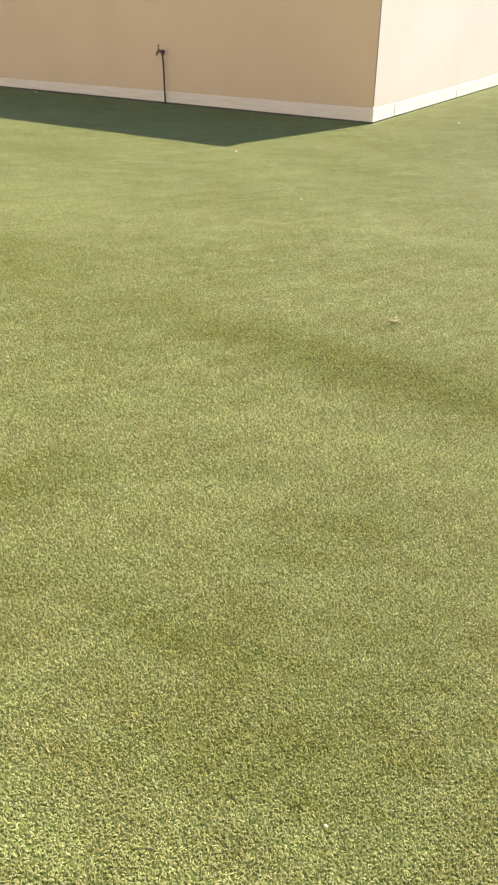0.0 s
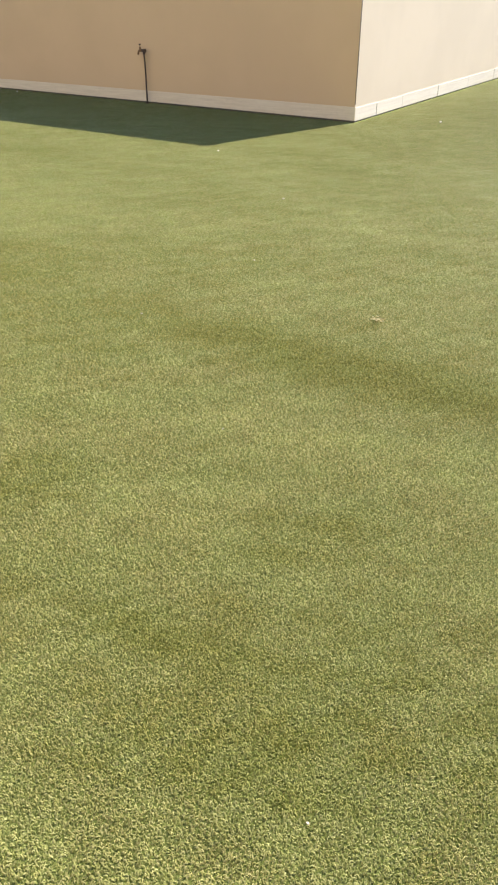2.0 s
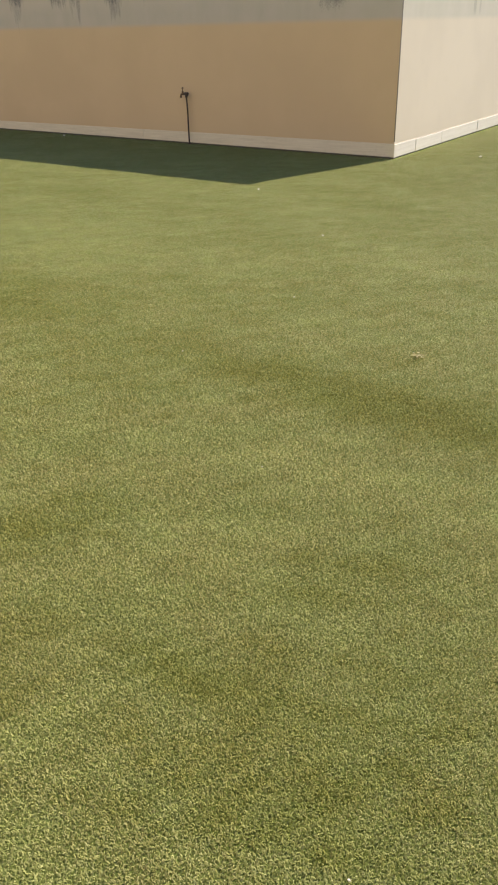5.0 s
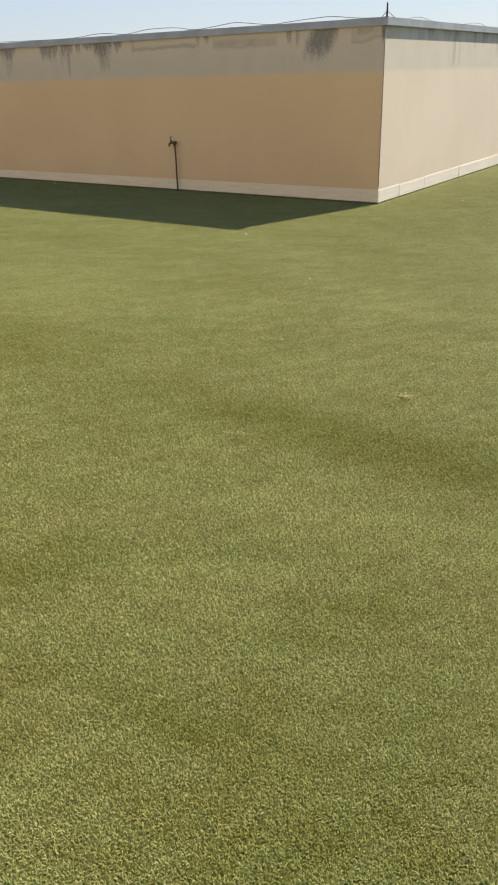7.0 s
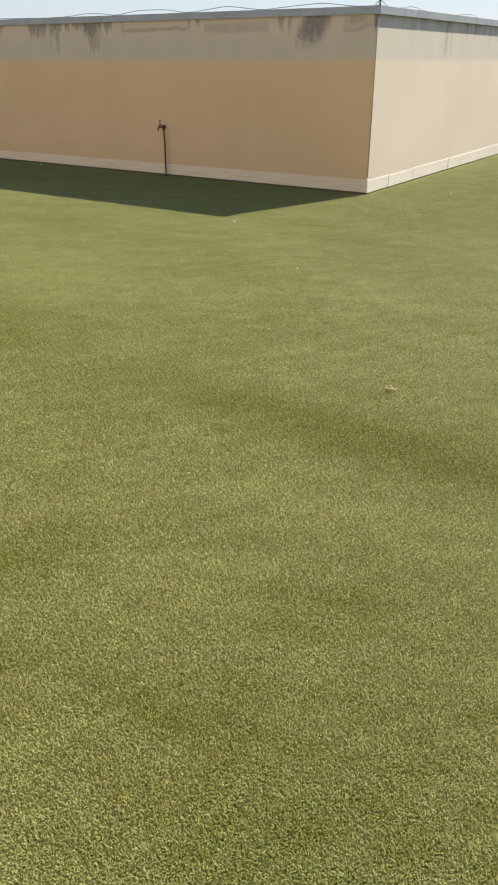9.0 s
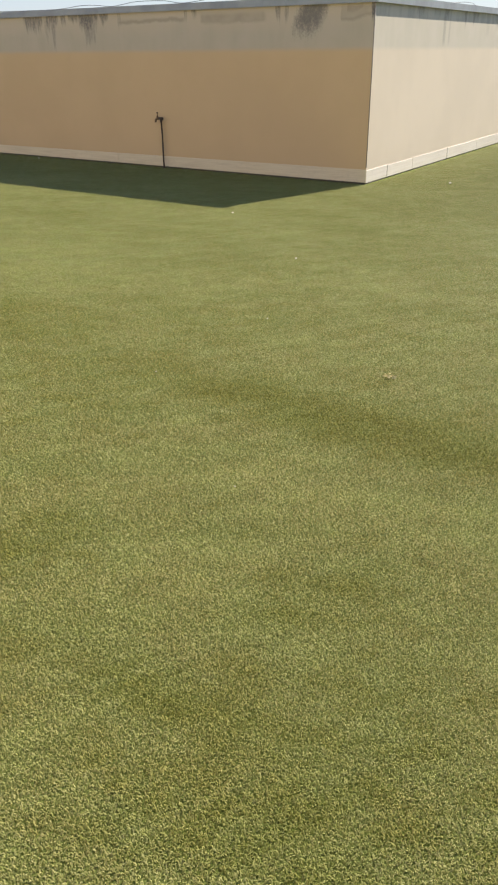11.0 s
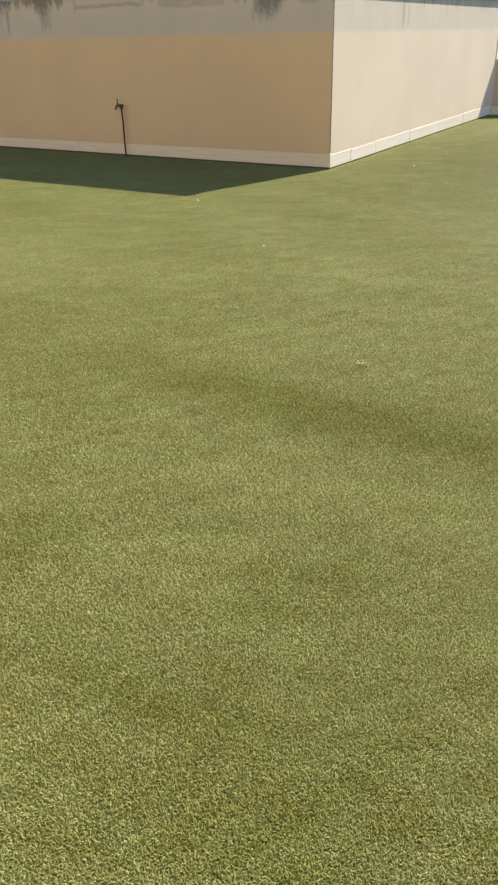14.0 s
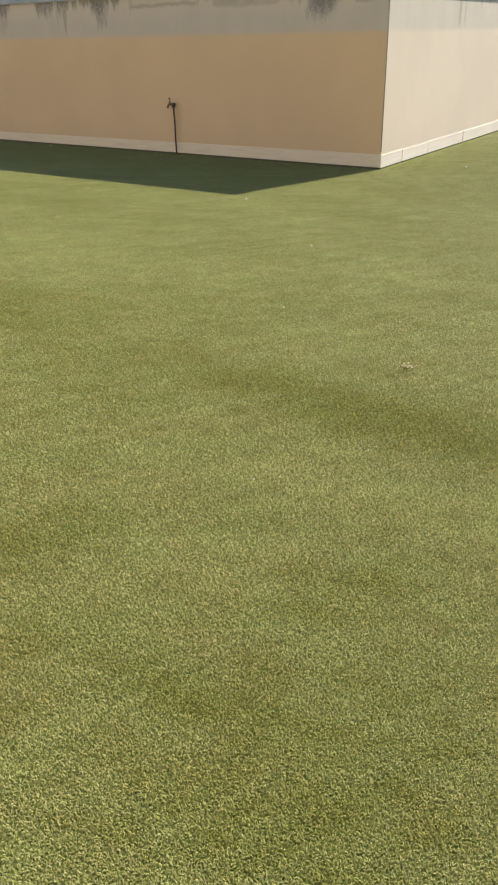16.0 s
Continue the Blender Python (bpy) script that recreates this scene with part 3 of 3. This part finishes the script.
def build_building():
    b = empty("flat_roofed_building")
    tagged(b, "low cream rendered building with grey coping and stained top", "building")
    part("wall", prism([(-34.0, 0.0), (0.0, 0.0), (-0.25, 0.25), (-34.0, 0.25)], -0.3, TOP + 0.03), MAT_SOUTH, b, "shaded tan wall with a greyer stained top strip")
    part("wall", prism([(0.0, 0.0), (0.0, END), (-0.25, END), (-0.25, 0.25)], -0.3, TOP + 0.03), MAT_EAST, b, "sunlit cream wall, its paint set paler for the sun, with a greyer top strip")
    part("wall", box((-34.0, 8.27, -0.3), (-0.25, END, TOP)), MAT_TAUPE, b)
    part("wall", box((-34.0, 0.25, -0.3), (-33.75, 8.27, TOP)), MAT_TAUPE, b)
    part("roof", box((-33.9, 0.1, TOP - 0.16), (-0.1, END - 0.1, TOP - 0.01)), MAT_ROOF, b)
    # coping: folded metal with a drip edge, in lengths
    def coping(outline):
        part("coping", prism(outline, TOP, TOP + 0.09), MAT_COPING, b, "weathered grey metal coping")
    o, e, i = 0.030, 0.045, 0.34
    coping([(-34.0, -o), (-10.0, -o), (-10.0, i), (-34.0, i)])
    coping([(-9.996, -o), (e, -o), (-i, i), (-9.996, i)])
    coping([(e, -o), (e, 8.47), (-i, 8.47), (-i, i)])
    coping([(e, 8.476), (e, 14.2), (-i, 14.2), (-i, 8.476)])
    part("corner_bead", tube([(0.002, -0.002, 0.19), (0.002, -0.002, TOP - 0.002)], 0.007, 8), MAT_SEAL, b, "thin grey-brown corner bead")
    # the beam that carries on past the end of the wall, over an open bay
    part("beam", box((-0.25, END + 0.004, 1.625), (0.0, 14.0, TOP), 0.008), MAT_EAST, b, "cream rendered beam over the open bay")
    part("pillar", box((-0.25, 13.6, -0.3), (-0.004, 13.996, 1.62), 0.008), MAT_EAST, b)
    part("bay_wall", box((-6.0, 14.0, -0.3), (0.3, 14.2, TOP), 0.008), MAT_BAY, b, "taupe rendered wall behind the open bay")
    # skirting on the shaded wall
    for x0, x1 in ((-34.0, -20.0), (-19.997, -9.0), (-8.997, -4.552), (-4.549, 0.009)):
        h = lambda x: max(0.095, 0.160 + 0.0048 * x)
        part("skirting", wedge_bar(x0, x1, h(x0), h(x1), 0.010), MAT_STONE_SHADED, b)
    # skirting slabs on the sunny wall, with open joints
    marks = (0.0, 0.71, 1.66, 3.18, 4.72, 6.26, 7.80, END)
    for i, (y0, y1) in enumerate(zip(marks, marks[1:])):
        top = (0.150, 0.146, 0.152, 0.154, 0.160, 0.166, 0.168)[i]
        out = (0.008, 0.010, 0.008, 0.011, 0.008, 0.010, 0.009)[i]
        part("skirting_slab", box((0.0, y0 + 0.007, -0.018), (out, y1 - 0.007, top), 0.003), MAT_STONE, b)
    part("joint_bed", box((0.0, 0.02, -0.02), (0.004, END - 0.02, 0.148)), MAT_SEAL, b)
    # the gap where the turf stops short of the stone, its shade painted dark
    part("edge_gap_shade", box((-34.0, -0.006, -0.06), (0.004, -0.002, -0.010)), MAT_DARK_BROWN, b, "dark strip for the shade in the gap under the skirting")
    part("edge_gap_shade", box((0.002, -0.0015, -0.06), (0.005, 8.34, -0.016)), MAT_DARK_BROWN, b, "dark strip for the shade in the gap under the skirting")
    part("end_strip", box((0.0, 8.30, 0.18), (0.012, END - 0.002, 1.618), 0.004), MAT_EAST, b, "pale rendered end strip")
    return b


def build_unseen_walls():
    """Plain cream walls that close the terrace behind and beside the visitor, unseen, added to bounce warm light."""
    tagged(part("bounce_wall_rear", box((-34.0, -14.3, -0.3), (13.0, -14.0, 6.5), 0.01), MAT_BOUNCE_WALL), "unseen plain cream rendered wall in full sun, added to bounce light", "wall", kind="structure")
    tagged(part("unseen_wall_side", box((13.0, -14.3, -0.3), (13.25, 16.0, 1.1), 0.01), MAT_BOUNCE_WALL), "unseen plain low cream rendered wall, added to close the terrace", "wall", kind="structure")


def build_parapet():
    """A chest-high wall that runs off from the end of the sunny wall; its back is to the sun."""
    b = empty("parapet_wall", (0.0, 8.36, 0.0))
    b.rotation_euler = (0, 0, math.atan2(0.8, 1.0))
    tagged(b, "low cream rendered parapet wall with a flat cap, in shade", "parapet", kind="structure")
    part("wall", box((0.0, 0.0, -0.3), (16.0, 0.2, 1.02), 0.008), MAT_SHADED_PARAPET, b)
    part("cap", box((0.0, -0.03, 1.02), (16.0, 0.215, 1.085), 0.012), MAT_TAUPE, b, "taupe rendered cap")
    for k in range(10):
        part("skirting_slab", box((0.02 + 1.54 * k, -0.018, -0.06), (1.55 + 1.54 * k, 0.0, 0.14), 0.004), MAT_STONE_SHADED, b)


def build_tap():
    x, y = -3.53, -0.075
    t = empty("standpipe_tap", (x, y, -0.004))
    tagged(t, "rusty standpipe with a brass garden tap against the wall", "garden tap")
    part("pipe", tube([(0.0, 0.012, -0.05), (-0.003, 0.012, 0.2), (0.002, 0.01, 0.45), (-0.003, 0.004, 0.66), (0.0, 0.0, 0.70)], 0.0125, 12), MAT_RUST, t, "rust-brown iron pipe")
    part("foot_flange", tube([(0, 0.012, -0.032), (0, 0.012, -0.006), (0, 0.012, 0.0)], 0.03, 16, True, [0.024, 0.022, 0.015]), MAT_RUST, t)
    part("elbow", merge(tube([(0, 0, 0.655), (0, 0, 0.70)], 0.020, 14), tube([(0.012, 0, 0.705), (-0.005, 0, 0.708), (-0.035, 0, 0.708)], 0.021, 14),
                        tube([(0.018, 0, 0.706), (0.028, 0, 0.706)], 0.026, 10)), MAT_RUST, t)
    body = part("tap_body", merge(tube([(-0.03, 0, 0.708), (-0.05, 0, 0.706), (-0.075, 0, 0.705), (-0.10, 0, 0.695), (-0.112, 0, 0.672), (-0.114, 0, 0.650)], 0.015, 12,
                                       True, [0.014, 0.019, 0.019, 0.015, 0.014, 0.016]),
                                  tube([(-0.07, 0, 0.71), (-0.07, 0, 0.735), (-0.07, 0, 0.752)], 0.015, 8, True, [0.017, 0.016, 0.011])), MAT_BRASS, t, "tarnished brass tap body")
    part("spindle", tube([(-0.07, 0, 0.75), (-0.07, 0, 0.785)], 0.006, 8), MAT_BRASS, body)
    part("handle", tube([(-0.074, -0.016, 0.787), (-0.07, 0.0, 0.791), (-0.066, 0.016, 0.787)], 0.007, 8), MAT_RUST, body, "rusty bar handle")


def build_rod():
    r = empty("roof_spike", (-0.02, 0.07, TOP + 0.088))
    tagged(r, "dark steel spike with two wire stays on the coping corner", "lightning rod")
    part("spike", tube([(0, 0, 0), (0, 0, 0.15), (0, 0, 0.17)], 0.011, 10, True, [0.012, 0.011, 0.006]), MAT_ROD, r)
    for dx, dy in ((-0.06, -0.03), (0.075, 0.06)):
        part("stay", tube([(0, 0, 0.075), (dx, dy, 0.002)], 0.0045, 6), MAT_CABLE, r)
    part("foot", box((-0.025, -0.025, -0.002), (0.025, 0.025, 0.012), 0.003), MAT_ROD, r)


def build_cable(name, points, radius, label):
    """A slack conductor lying on the coping, smoothed between its rests."""
    pts = []
    P = [Vector(p) for p in points]
    for i in range(len(P) - 1):
        a, b, c, d = P[max(i - 1, 0)], P[i], P[i + 1], P[min(i + 2, len(P) - 1)]
        for k in range(8):
            t = k / 8
            pts.append(0.5 * ((2 * b) + (c - a) * t + (2 * a - 5 * b + 4 * c - d) * t * t + (3 * b - a - 3 * c + d) * t ** 3))
    pts.append(P[-1])
    tagged(part(name, tube(pts, radius, 6), MAT_CABLE), label, "cable")


def leaf_blade(length, width, curl, seed):
    rng = random.Random(seed)
    bm = bmesh.new()
    rows = []
    steps = 7
    for i in range(steps + 1):
        t = i / steps
        w = width * math.sin(math.pi * min(0.97, 0.06 + t * 0.92)) * (0.85 + 0.3 * rng.random())
        x = (t - 0.5) * length
        zc = 0.002 + curl * (2 * t - 1) ** 2
        rows.append([bm.verts.new((x, -w, zc + 0.35 * w + 0.004)), bm.verts.new((x, 0, zc)), bm.verts.new((x, w, zc + 0.5 * w + 0.004))])
    for a, b in zip(rows, rows[1:]):
        for k in range(2):
            bm.faces.new((a[k], b[k], b[k + 1], a[k + 1])).smooth = True
    bmesh.ops.solidify(bm, geom=list(bm.faces), thickness=0.0008)
    return bm


def build_litter():
    lf = empty("dry_leaf_cluster", (3.200, -6.427, 0.006))
    tagged(lf, "small curled dry leaf cluster lying on the turf", "dry leaf")
    for i, (dx, dy, rz, ln, wd) in enumerate(((-0.012, 0.0, 20, 0.055, 0.011), (0.012, 0.012, 75, 0.045, 0.009), (0.004, -0.012, 140, 0.038, 0.008), (0.03, 0.02, 5, 0.03, 0.006),
                                               (-0.03, 0.018, 110, 0.026, 0.006), (0.034, -0.016, 50, 0.024, 0.005), (-0.006, 0.034, 160, 0.022, 0.004))):
        ob = part("leaf", leaf_blade(ln * 0.75, wd * 0.95, 0.003, i), MAT_LEAF, lf)
        ob.matrix_basis = pose(dx, dy, 0.001 * i, 4 * i, -5 + 4 * i, rz)
    part("stalk", tube([(0.0, 0.0, 0.008), (0.02, -0.01, 0.014), (0.048, -0.008, 0.010)], 0.0012, 5), MAT_LEAF, lf)
    rng = random.Random(4)
    def chip(x, y, size, mat, name, label, cat):
        bm = bmesh.new()
        bmesh.ops.create_icosphere(bm, subdivisions=1, radius=size)
        for v in bm.verts:
            v.co = Vector((v.co.x * rng.uniform(0.8, 1.3), v.co.y * rng.uniform(0.7, 1.1), v.co.z * 0.6 + 0.008 + size * 0.5))
        ob = part(name, bm, mat)
        ob.location = (x, y, float(dip(x, y)))
        tagged(ob, label, cat, group="chips on the turf")
    for x, y, size in ((1.394, -4.326, 0.011), (-0.334, -2.785, 0.013), (1.01, 0.60, 0.017), (-6.25, -0.22, 0.018), (4.282, -9.213, 0.004), (2.08, -5.9, 0.006),
                       (3.15, -7.87, 0.004), (2.05, -7.05, 0.005)):
        chip(x, y, size, MAT_PEBBLE, "stone_chip", "pale stone chip lying on the turf", "stone chip")


def build_bay():
    """What shows past the end of the wall: a bush and the bay's far wall."""
    b = empty("bush", (-0.9, 12.6, 0.0))
    tagged(b, "dark green bush growing in the open bay", "bush")
    part("trunk", tube([(0, 0, -0.01), (0.03, 0.02, 0.5), (0.0, 0.0, 1.2)], 0.03, 8, True, [0.045, 0.035, 0.018]), MAT_DARK_BROWN, b)
    rng = np.random.default_rng(3)
    n = 900
    c = rng.normal(0, 1, (n, 3))
    c = c / np.linalg.norm(c, axis=1)[:, None] * rng.uniform(0.4, 1.0, n)[:, None] * (0.95, 0.55, 0.24) + (0, 0, 1.60)
    a = rng.normal(0, 0.045, (n, 3))
    e = rng.normal(0, 0.03, (n, 3))
    verts = np.stack((c - a, c + e, c + a, c - e), 1).reshape(-1, 3)
    me = bpy.data.meshes.new("crown")
    me.from_pydata(verts.tolist(), [], np.arange(n * 4).reshape(n, 4).tolist())
    me.materials.append(MAT_BUSH)
    new("crown", me).parent = b


DENSE = 42000
TUFT = 1
build_ground()
build_building()
build_parapet()
build_unseen_walls()
build_tap()
build_rod()
Z = TOP + 0.093
build_cable("roof_cable", [(-12.0, -0.02, Z), (-8.2, -0.02, Z), (-7.3, -0.01, Z + 0.012), (-6.4, -0.02, Z), (-5.6, 0.0, Z), (-5.1, -0.02, Z + 0.03), (-4.8, -0.02, Z + 0.03), (-4.42, -0.01, Z + 0.002),
            (-3.95, -0.02, Z + 0.045), (-3.42, -0.02, Z + 0.042), (-3.02, -0.01, Z), (-2.40, -0.02, Z + 0.05), (-2.2, -0.02, Z + 0.045), (-1.75, -0.01, Z), (-1.5, -0.01, Z + 0.012),
            (-0.95, -0.02, Z + 0.042), (-0.7, -0.02, Z + 0.038), (-0.35, 0.0, Z + 0.003), (-0.04, 0.05, Z)], 0.0042, "thin grey conductor cable lying slack on the coping")
build_cable("roof_cable", [(0.0, 0.12, Z), (0.01, 0.6, Z), (0.02, 0.95, Z + 0.028), (0.02, 1.2, Z + 0.024), (0.01, 1.6, Z), (0.01, 2.7, Z), (0.02, 3.2, Z + 0.026), (0.02, 3.6, Z + 0.026),
            (0.01, 3.9, Z), (0.01, 5.2, Z), (0.02, 5.8, Z + 0.03), (0.01, 6.5, Z), (0.01, 8.4, Z)], 0.0042, "thin grey conductor cable looped along the coping")
build_bay()
build_litter()
build_blades()
